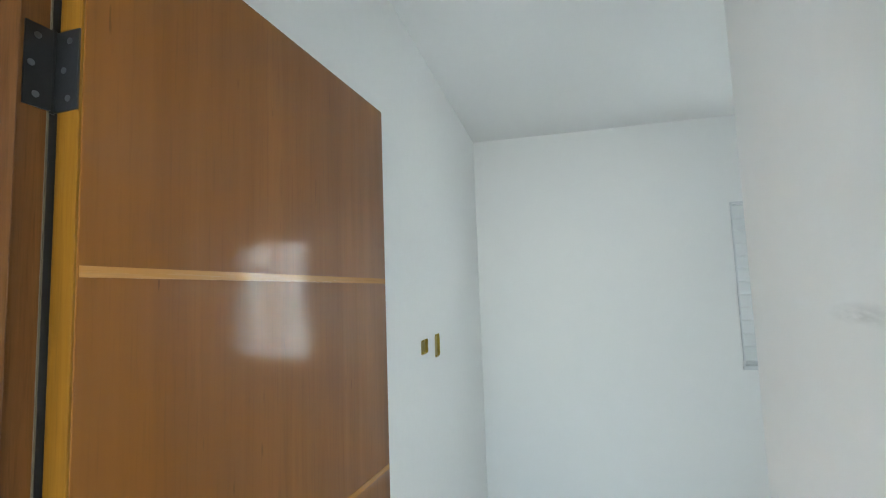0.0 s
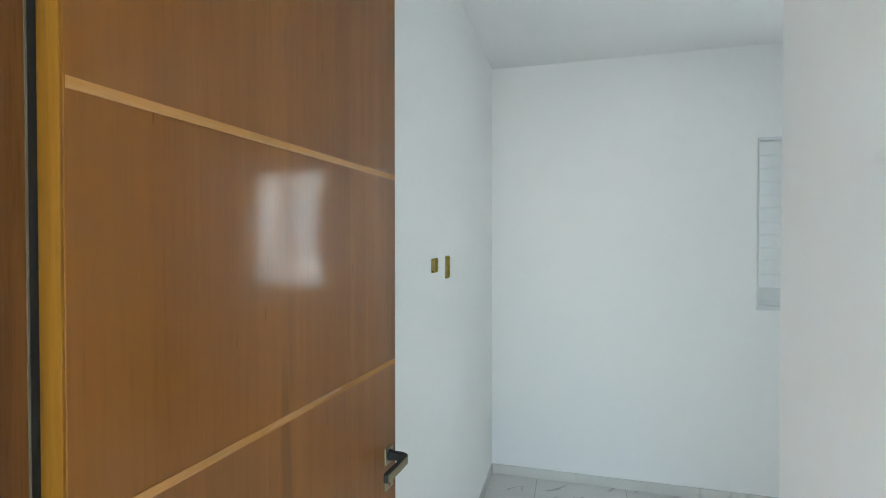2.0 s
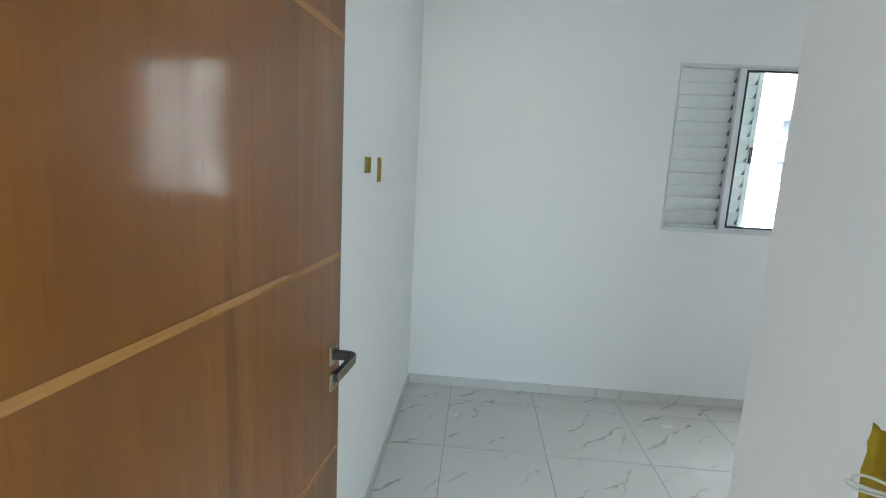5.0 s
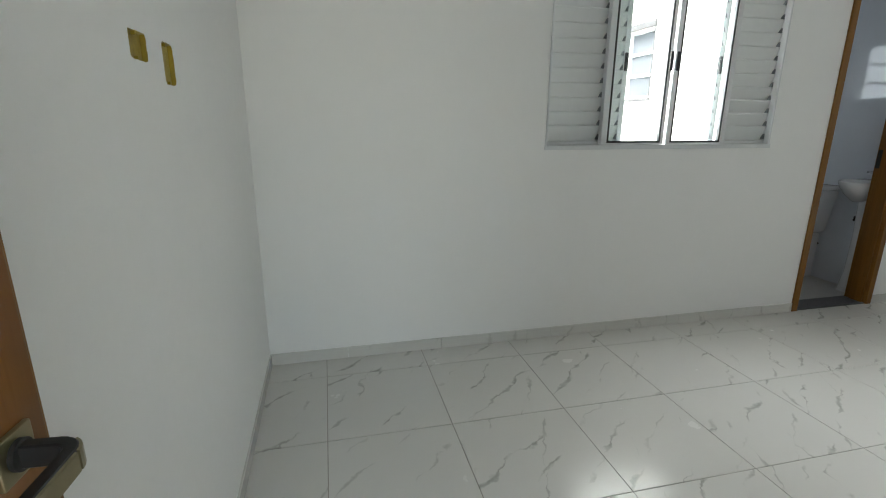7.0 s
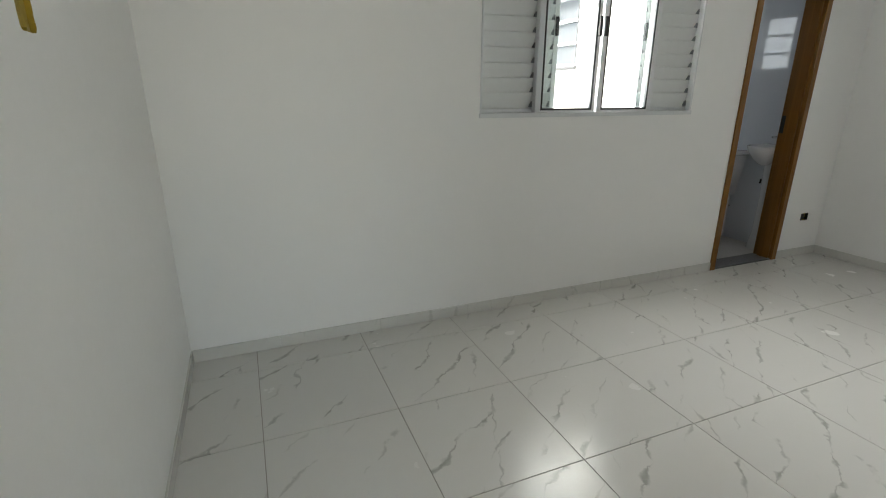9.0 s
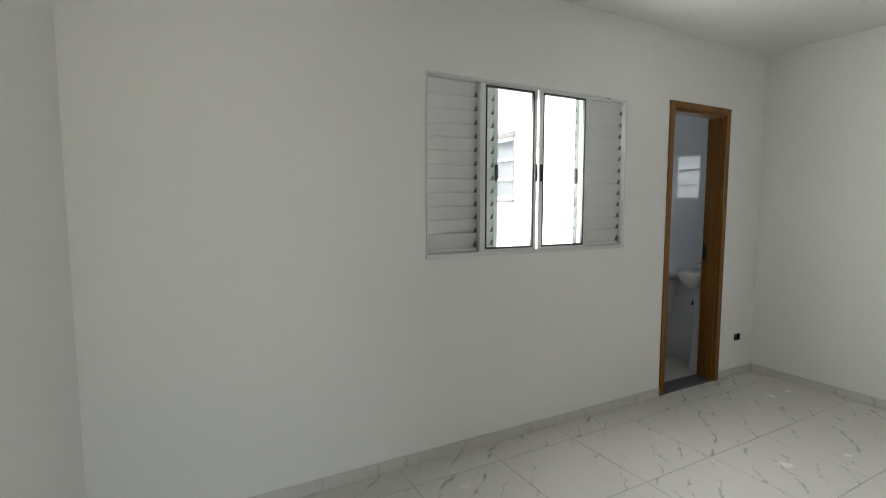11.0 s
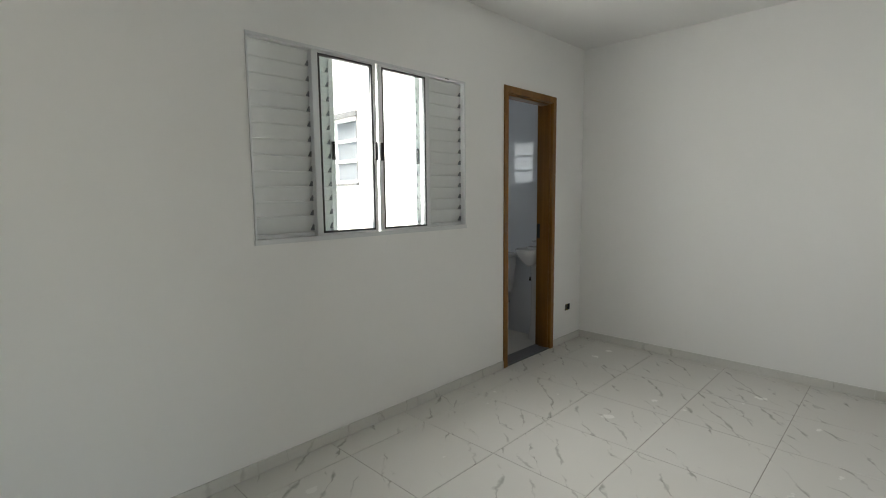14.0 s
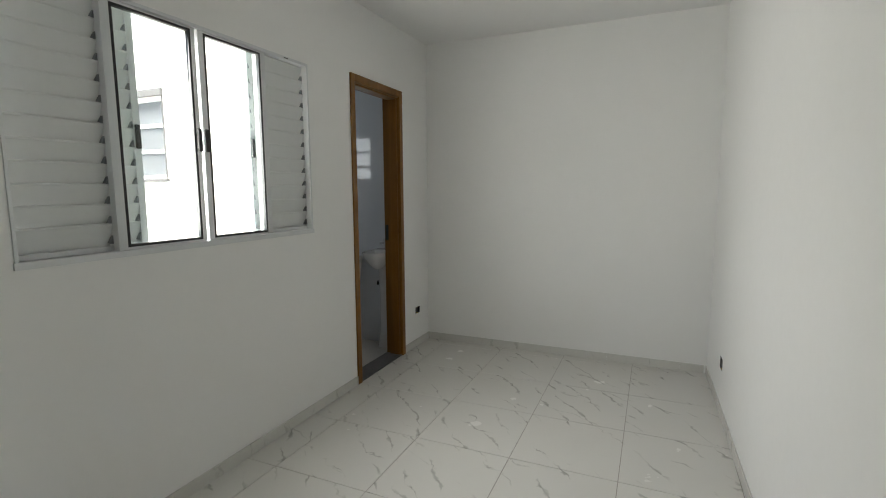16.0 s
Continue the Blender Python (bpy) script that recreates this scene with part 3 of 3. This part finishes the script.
def bedroom_window():
    x0, x1, z0, z1 = WIN
    W, H = x1 - x0, z1 - z0
    w = root("window_1", pose(x0, NORTH, z0), "white aluminium sliding window with louvred shutters and clear panes", "window", "structure")
    part("window_frame", a_box(0.0005, W - 0.0005, -0.006, 0.115, H - 0.016, H - 0.0005, bevel=0.001), ALU, w)
    part("window_frame", a_box(-0.004, W + 0.004, -0.009, 0.115, 0.0005, 0.026, bevel=0.0015), ALU, w)
    part("window_frame", a_box(0.0005, 0.011, -0.005, 0.115, 0.026, H - 0.016, bevel=0.001), ALU, w)
    part("window_frame", a_box(W - 0.012, W - 0.0005, -0.005, 0.115, 0.026, H - 0.016, bevel=0.001), ALU, w)
    b, t = 0.027, H - 0.017
    louvre(w, 0.0115, 0.345, 0.030, b, t, (0.0, 0.0), "fixed white louvred panel")
    louvre(w, 1.187, W - 0.0125, 0.030, b, t, (0.0, 0.0), "fixed white louvred panel")
    louvre(w, 0.090, 0.524, 0.078, b, t, (0.030, 0.030), "white louvred shutter slid open")
    louvre(w, 1.131, W - 0.013, 0.078, b, t, (0.012, 0.030), "white louvred shutter slid open", False)
    for g0, g1, meet in ((0.3455, 0.757, 1), (0.772, 1.1865, -1)):
        l, r = (0.036, 0.021) if meet > 0 else (0.030, 0.033)
        bm = bmesh.new()
        box(bm, g0, g0 + l, 0.000, 0.056 if meet > 0 else 0.020, b, t, bevel=0.0015)
        box(bm, g1 - r, g1, 0.000, 0.020 if meet > 0 else 0.056, b, t, bevel=0.0015)
        box(bm, g0 + l, g1 - r, 0.002, 0.030, b, b + 0.010)
        box(bm, g0 + l, g1 - r, 0.002, 0.030, t - 0.010, t)
        sash = part("sash", bm, ALU, w)
        bm = bmesh.new()
        gx0, gx1, gb, gt = g0 + l, g1 - r, b + 0.010, t - 0.010
        for q in ((gx0, gx0 + 0.012, gb, gt), (gx1 - 0.012, gx1, gb, gt), (gx0 + 0.012, gx1 - 0.012, gb, gb + 0.011), (gx0 + 0.012, gx1 - 0.012, gt - 0.011, gt)):
            box(bm, q[0], q[1], 0.0010, 0.0200, q[2], q[3])
        part("gasket", bm, BLACK, sash, "black rubber gasket")
        pane = part("pane", a_box(gx0 + 0.003, gx1 - 0.003, 0.0105, 0.0135, gb + 0.003, gt - 0.003), CLEAR, sash, "clear glass pane")
        pane.visible_shadow = False
        hx = g1 - 0.012 if meet > 0 else g0 + 0.012
        part("pull", a_box(hx - 0.0105, hx + 0.0105, -0.013, -0.0005, 0.440, 0.544, bevel=0.004), BLACK, sash, "black plastic pull")
    for hx in (0.508, 1.146):
        part("pull", a_box(hx - 0.0105, hx + 0.0105, 0.066, 0.0775, 0.438, 0.538, bevel=0.004), BLACK, w, "black plastic shutter pull")
    part("latch", a_box(W - 0.20, W - 0.17, -0.009, -0.0062, H - 0.012, H - 0.007, bevel=0.0005), BLACK, w)


bedroom_window()


def bath_window():
    y0, y1, z0, z1 = BATH_WIN
    D, H = y1 - y0, z1 - z0
    w = root("window_2", pose(BATH_W_OUT, y0, z0), "small white hopper window with three frosted panes", "window", "structure")
    f = 0.024
    for b in ((0.0, f, 0, H), (D - f, D, 0, H)):
        part("window_frame", a_box(0.03, 0.075, b[0] + 0.0005, b[1] - 0.0005, b[2] + 0.0005, b[3] - 0.0005), ALU, w)
    for z in (0.0, (H - f) / 3, 2 * (H - f) / 3, H - f):
        part("window_frame", a_box(0.031, 0.074, f, D - f, z + 0.0005, z + f - 0.0005), ALU, w)
    for n in range(3):
        p0 = f + n * (H - f) / 3
        part("pane", a_box(0.048, 0.053, f, D - f, p0, p0 + (H - f) / 3 - f), FROSTED, w, "frosted glass pane")
    # thin dark grey strips outline both sides of the opening
    for u in (-0.014, D + 0.002):
        part("surround", a_box(-0.006, -0.0005, u, u + 0.012, -0.0004, H + 0.0008), GREY_EDGE, w, "thin dark grey edge strip")
    part("window_sill", a_box(-0.03, 0.029, -0.03, D + 0.03, -0.022, -0.0005, bevel=0.002), GREY_EDGE, w)
    part("lintel", a_box(-0.02, -0.0005, -0.02, D + 0.02, H + 0.001, H + 0.052, bevel=0.003), GREY_EDGE, w)


def frosted():
    """Obscure glass: it glows softly with the light behind it and looks blue-grey from outside."""
    m = bpy.data.materials.new("frosted_glass")
    m.use_nodes = True
    t = m.node_tree
    t.nodes.clear()
    out, mix, top = t.nodes.new("ShaderNodeOutputMaterial"), t.nodes.new("ShaderNodeMixShader"), t.nodes.new("ShaderNodeMixShader")
    dif, tra, glo = t.nodes.new("ShaderNodeBsdfDiffuse"), t.nodes.new("ShaderNodeBsdfTranslucent"), t.nodes.new("ShaderNodeBsdfGlossy")
    dif.inputs[0].default_value, tra.inputs[0].default_value = (0.150, 0.155, 0.168, 1), (0.70, 0.76, 0.80, 1)
    glo.inputs["Roughness"].default_value = 0.25
    mix.inputs[0].default_value, top.inputs[0].default_value = 0.5, 0.05
    t.links.new(dif.outputs[0], mix.inputs[1])
    t.links.new(tra.outputs[0], mix.inputs[2])
    t.links.new(mix.outputs[0], top.inputs[1])
    t.links.new(glo.outputs[0], top.inputs[2])
    t.links.new(top.outputs[0], out.inputs[0])
    return m


FROSTED = frosted()
bath_window()


# ---- electrical boxes ----
def ragged_rim(w, h, corner, wear, seed):
    """Plaster left round a box: a rectangle outside, a rounded and uneven edge inside."""
    rng = random.Random(seed)
    bm, rings = bmesh.new(), []
    for side in range(4):
        for n in range(9):
            u = -1 + 2 * n / 9
            x, z = ((u, -1), (1, u), (-u, 1), (-1, -u))[side]
            px, pz = x * w / 2, z * h / 2
            ix, iz = x * (w / 2 - wear * 0.3), z * (h / 2 - wear * 0.3)
            ex, ez = w / 2 - wear * 0.3 - corner, h / 2 - wear * 0.3 - corner
            ox, oz = ix - max(-ex, min(ex, ix)), iz - max(-ez, min(ez, iz))
            far = math.hypot(ox, oz)
            if far > corner:
                ix, iz = ix - ox * (1 - corner / far), iz - oz * (1 - corner / far)
            ix, iz = ix - x * rng.random() * wear, iz - z * rng.random() * wear
            rings.append([bm.verts.new((w / 2 + a, y, h / 2 + b)) for a, y, b in ((px, 0.0002, pz), (ix, 0.0003, iz), (ix, 0.0010, iz), (px, 0.0010, pz))])
    for p, q in zip(rings, rings[1:] + rings[:1]):
        for i in range(4):
            bm.faces.new([p[i], p[(i + 1) % 4], q[(i + 1) % 4], q[i]])
    return bm


def wall_box(name, m, w, h, label, filling=None, depth=0.045, corner=0.006, wear=0.003, seed=1):
    """An open box sunk in a wall: local x along the wall, y into it, z up, origin at the lower corner."""
    bx = root(name, m, label, "electrical box")
    t = 0.002
    bm = bmesh.new()
    box(bm, 0.0005, w - 0.0005, depth - t, depth, 0.0005, h - 0.0005)
    box(bm, 0.0005, t, 0.0005, depth - t, 0.0005, h - 0.0005)
    box(bm, w - t, w - 0.0005, 0.0005, depth - t, 0.0005, h - 0.0005)
    box(bm, t, w - t, 0.0005, depth - t, 0.0005, t)
    box(bm, t, w - t, 0.0005, depth - t, h - t, h - 0.0005)
    part("box_shell", bm, BLACK if filling else OCHRE, bx, "black plastic shell" if filling else "ochre yellow plastic shell")
    for cz in (0.006, h - 0.006):
        part("screw_lug", a_box(w / 2 - 0.006, w / 2 + 0.006, 0.002, 0.010, cz - 0.004, cz + 0.004, bevel=0.001), OCHRE, bx)
    part("plaster_rim", ragged_rim(w, h, corner, wear, seed), WALL, bx, "uneven white plaster edge")
    if filling:
        part("socket_module", a_box(w * 0.10, w * 0.60, 0.006, 0.030, h * 0.12, h * 0.88, bevel=0.003), BLACK, bx, "black socket module")
        part("conduit_end", rod(bmesh.new(), (w * 0.78, 0.043, h * 0.5), (w * 0.78, 0.020, h * 0.5), 0.011, 14), OCHRE, bx, "yellow conduit end")
    return bx


GROUP = "open electrical boxes"
for seed, (y0, y1, z0, z1) in enumerate(SWITCHES):
    tagged(wall_box("switch_box", pose(WEST, y0, z0, 0, 0, 90), y1 - y0, z1 - z0, "open ochre yellow switch box sunk in white wall", depth=0.014, corner=(0.009, 0.014)[seed], wear=0.002, seed=seed + 3), group=GROUP)
wall_box("switch_box", pose(PASS, PASS_BOX[1], PASS_BOX[2], 0, 0, -90), PASS_BOX[1] - PASS_BOX[0], PASS_BOX[3] - PASS_BOX[2], "open yellow switch box with loose white wires", depth=0.014, corner=0.005, wear=0.005, seed=8)
wall_box("socket_box", pose(SOCKET_N[0], NORTH, SOCKET_N[2]), SOCKET_N[1] - SOCKET_N[0], SOCKET_N[3] - SOCKET_N[2], "open low socket box with black module", True)
wall_box("socket_box", pose(SOCKET_S[1], SOUTH + SKEW * (SOCKET_S[1] - PASS), SOCKET_S[2], 0, 0, 180 + math.degrees(SKEW)), SOCKET_S[1] - SOCKET_S[0], SOCKET_S[3] - SOCKET_S[2], "open low socket box with black module", True)


def cable(name, points, r, parent, label=""):
    cu = bpy.data.curves.new(name, "CURVE")
    cu.dimensions, cu.bevel_depth, cu.bevel_resolution, cu.resolution_u = "3D", r, 3, 8
    sp = cu.splines.new("NURBS")
    sp.points.add(len(points) - 1)
    for p, c in zip(sp.points, points):
        p.co = (*c, 1)
    sp.use_endpoint_u, sp.order_u = True, 3
    cu.materials.append(CABLE)
    tmp = bpy.data.objects.new(name, cu)
    me = bpy.data.meshes.new_from_object(tmp)
    bpy.data.objects.remove(tmp)
    me.shade_smooth()
    ob = new(name, me)
    ob.parent = parent
    return tagged(ob, label) if label else ob


wires = root("wire_loop", pose(PASS, 0.564, 1.150), "two thin white wires looping out of the switch box", "wire")
cable("wire", [(0.010, 0.004, 0.006), (-0.004, -0.008, 0.020), (-0.013, -0.006, 0.038), (-0.017, 0.008, 0.042), (-0.021, 0.030, 0.036), (-0.023, 0.039, 0.028), (-0.022, 0.037, 0.021), (-0.020, 0.022, 0.025), (-0.015, 0.000, 0.036), (-0.006, -0.002, 0.026), (0.010, 0.008, 0.002)], 0.0013, wires)
cable("wire", [(0.010, 0.008, 0.012), (-0.006, -0.001, 0.026), (-0.016, 0.004, 0.033), (-0.023, 0.024, 0.027), (-0.026, 0.040, 0.024), (-0.024, 0.043, 0.018), (-0.021, 0.034, 0.017), (-0.016, 0.012, 0.026), (-0.010, -0.004, 0.030), (0.000, -0.003, 0.016), (0.010, 0.004, 0.000)], 0.0013, wires)


# ---- bathroom things ----
def lathe(bm, prof, sides=28, sx=1.0, sy=1.0, at=(0, 0)):
    rings = [[bm.verts.new((at[0] + r * sx * math.cos(a), at[1] + r * sy * math.sin(a), z)) for a in (2 * math.pi * i / sides for i in range(sides))] for r, z in prof]
    for a, b in zip(rings, rings[1:]):
        for i in range(sides):
            bm.faces.new([a[i], a[(i + 1) % sides], b[(i + 1) % sides], b[i]])
    bm.faces.new(rings[0])
    bm.faces.new(rings[-1])
    return bm


def basin():
    b = root("wash_basin", pose(3.75, 3.512, 0), "small white ceramic pedestal wash basin against tiled wall", "basin")
    prof = [(0.04, 0.722), (0.06, 0.732), (0.12, 0.774), (0.168, 0.827), (0.185, 0.863), (0.185, 0.875), (0.178, 0.879), (0.160, 0.872), (0.150, 0.84), (0.11, 0.78), (0.03, 0.76)]
    part("bowl", lathe(bmesh.new(), prof, sx=0.865, sy=0.68), CERAMIC, b, smooth=True)
    part("deck", a_box(0.085, 0.189, -0.120, 0.120, 0.81, 0.881, bevel=0.012), CERAMIC, b, smooth=True)
    part("pedestal", lathe(bmesh.new(), [(0.075, -0.005), (0.070, 0.04), (0.052, 0.15), (0.048, 0.45), (0.062, 0.80)], at=(0.11, 0)), CERAMIC, b, smooth=True)
    bm = rod(bmesh.new(), (0.13, 0, 0.87), (0.13, 0, 0.96), 0.012)
    rod(bm, (0.13, 0, 0.94), (0.04, 0, 0.945), 0.009)
    tap = part("tap", bm, CHROME, b, "chrome tap", True)
    part("tap_knob", rod(bmesh.new(), (0.13, 0, 0.95), (0.13, 0, 0.98), 0.018), CHROME, tap, smooth=True)
    v = root("angle_valve", pose(BATH_E, 3.618, 0.552), "small dark angle valve on tiled wall", "valve")
    bm = rod(bmesh.new(), (0, 0, 0), (-0.035, 0, 0), 0.010)
    rod(bm, (-0.028, 0, 0), (-0.028, 0, 0.03), 0.009)
    part("valve_body", bm, IRON, v, smooth=True)


def toilet():
    t = root("toilet", pose(3.68, 3.975, -0.006), "white ceramic close-coupled toilet against tiled wall", "toilet")
    bm = a_box(0.075, 0.255, -0.185, 0.185, 0.40, 0.775, bevel=0.03)
    for v in bm.verts:  # the tank narrows towards the pan
        k = max(0.0, (0.70 - v.co.z) / 0.30)
        v.co.y *= 1 - 0.34 * k * k
        v.co.x += 0.03 * k * k * (0.255 - v.co.x) / 0.18
    part("tank", bm, CERAMIC, t, smooth=True)
    part("tank_lid", a_box(0.065, 0.258, -0.192, 0.192, 0.776, 0.808, bevel=0.010), CERAMIC, t, smooth=True)
    part("pan", lathe(bmesh.new(), [(0.11, 0.0), (0.115, 0.05), (0.10, 0.16), (0.13, 0.27), (0.185, 0.37), (0.19, 0.395), (0.16, 0.398), (0.12, 0.33), (0.04, 0.25)], sx=1.2, at=(-0.07, 0)), CERAMIC, t, smooth=True)
    part("neck", a_box(0.03, 0.25, -0.10, 0.10, 0.0, 0.399, bevel=0.03), CERAMIC, t, smooth=True)
    part("seat", lathe(bmesh.new(), [(0.19, 0.400), (0.195, 0.408), (0.19, 0.420), (0.02, 0.424)], sx=1.2, at=(-0.07, 0)), CERAMIC, t, smooth=True)
    v = root("angle_valve", pose(BATH_E, 3.893, 0.290), "small dark angle valve on tiled wall", "valve")
    bm = rod(bmesh.new(), (0, 0, 0), (-0.035, 0, 0), 0.010)
    rod(bm, (-0.028, 0, 0), (-0.028, 0, 0.035), 0.009)
    part("valve_body", bm, IRON, v, smooth=True)


basin()
toilet()


# ---- skirting and floor tiles, piece by piece ----
PITCH, JOINT = 0.5425, 0.0032
X_JOINT, Y_JOINT = -0.240, 1.962


def cuts(lo, hi, first):
    """Joint lines from lo to hi, both ends included."""
    out, k = [lo], math.ceil((lo - first) / PITCH + 1e-6)
    while first + k * PITCH < hi - 0.01:
        if first + k * PITCH > lo + 0.01:
            out.append(first + k * PITCH)
        k += 1
    return [*out, hi]


def skirting(name, axis, face, out, lo, hi, first, skew=0.0):
    """A run of tile skirting 6.5 cm high on a wall face; out: the side on which the room lies."""
    run = root(name, pose(0, 0, 0), "grey-veined white tile skirting along the wall", "baseboard", "structure")
    w0, w1 = sorted((face + out * 0.0005, face + out * 0.009))
    marks = cuts(lo, hi, first)
    for a, b in zip(marks, marks[1:]):
        a, b = a + 0.0008, b - 0.0008
        d = (w0, w1, a, b) if axis == "x" else (a, b, w0, w1)
        bm = a_box(*d, 0.0005, 0.064, bevel=0.0012)
        part("skirting_tile", skewed(bm) if skew else bm, SKIRT, run)


skirting("baseboard_north", "y", NORTH, -1, WEST + 0.001, BATH_DOOR[0] - 0.023, X_JOINT + 0.12)
skirting("baseboard_north_end", "y", NORTH, -1, BATH_DOOR[1] + 0.024, EAST - 0.0005, X_JOINT + 0.12)
skirting("baseboard_east", "x", EAST, -1, SOUTH + 0.08, NORTH - 0.0095, Y_JOINT + 0.2)
skirting("baseboard_south", "y", SOUTH, 1, PASS - 0.008, EAST - 0.0095, X_JOINT + 0.3, SKEW)
skirting("baseboard_west", "x", WEST, 1, DOOR_Y1 + 0.006, NORTH - 0.0095, Y_JOINT + 0.1)
skirting("baseboard_passage", "x", PASS, -1, DOOR_Y1 + 0.014, SOUTH - 0.0005, Y_JOINT)


def tile_mesh(w, d):
    bm = a_box(-w / 2, w / 2, -d / 2, d / 2, -0.0024, 0.0)
    bmesh.ops.bevel(bm, geom=[e for e in bm.edges if all(v.co.z > -0.001 for v in e.verts)], offset=0.0006, segments=1, affect="EDGES")
    return mesh_of(bm, "tile", TILE)


def lay_tiles(x0, x1, y0, y1):
    made = {}
    xs, ys = cuts(x0, x1, X_JOINT), cuts(y0, y1, Y_JOINT)
    for a, b in zip(xs, xs[1:]):
        for c, d in zip(ys, ys[1:]):
            w, h = round(b - a - JOINT, 4), round(d - c - JOINT, 4)
            if (w, h) not in made:
                made[w, h] = tile_mesh(w, h)
            piece("tile", made[w, h], floor, pose((a + b) / 2, (c + d) / 2, 0))


lay_tiles(WEST, EAST, SOUTH, NORTH)
lay_tiles(WEST, PASS, DOOR_Y0, SOUTH)
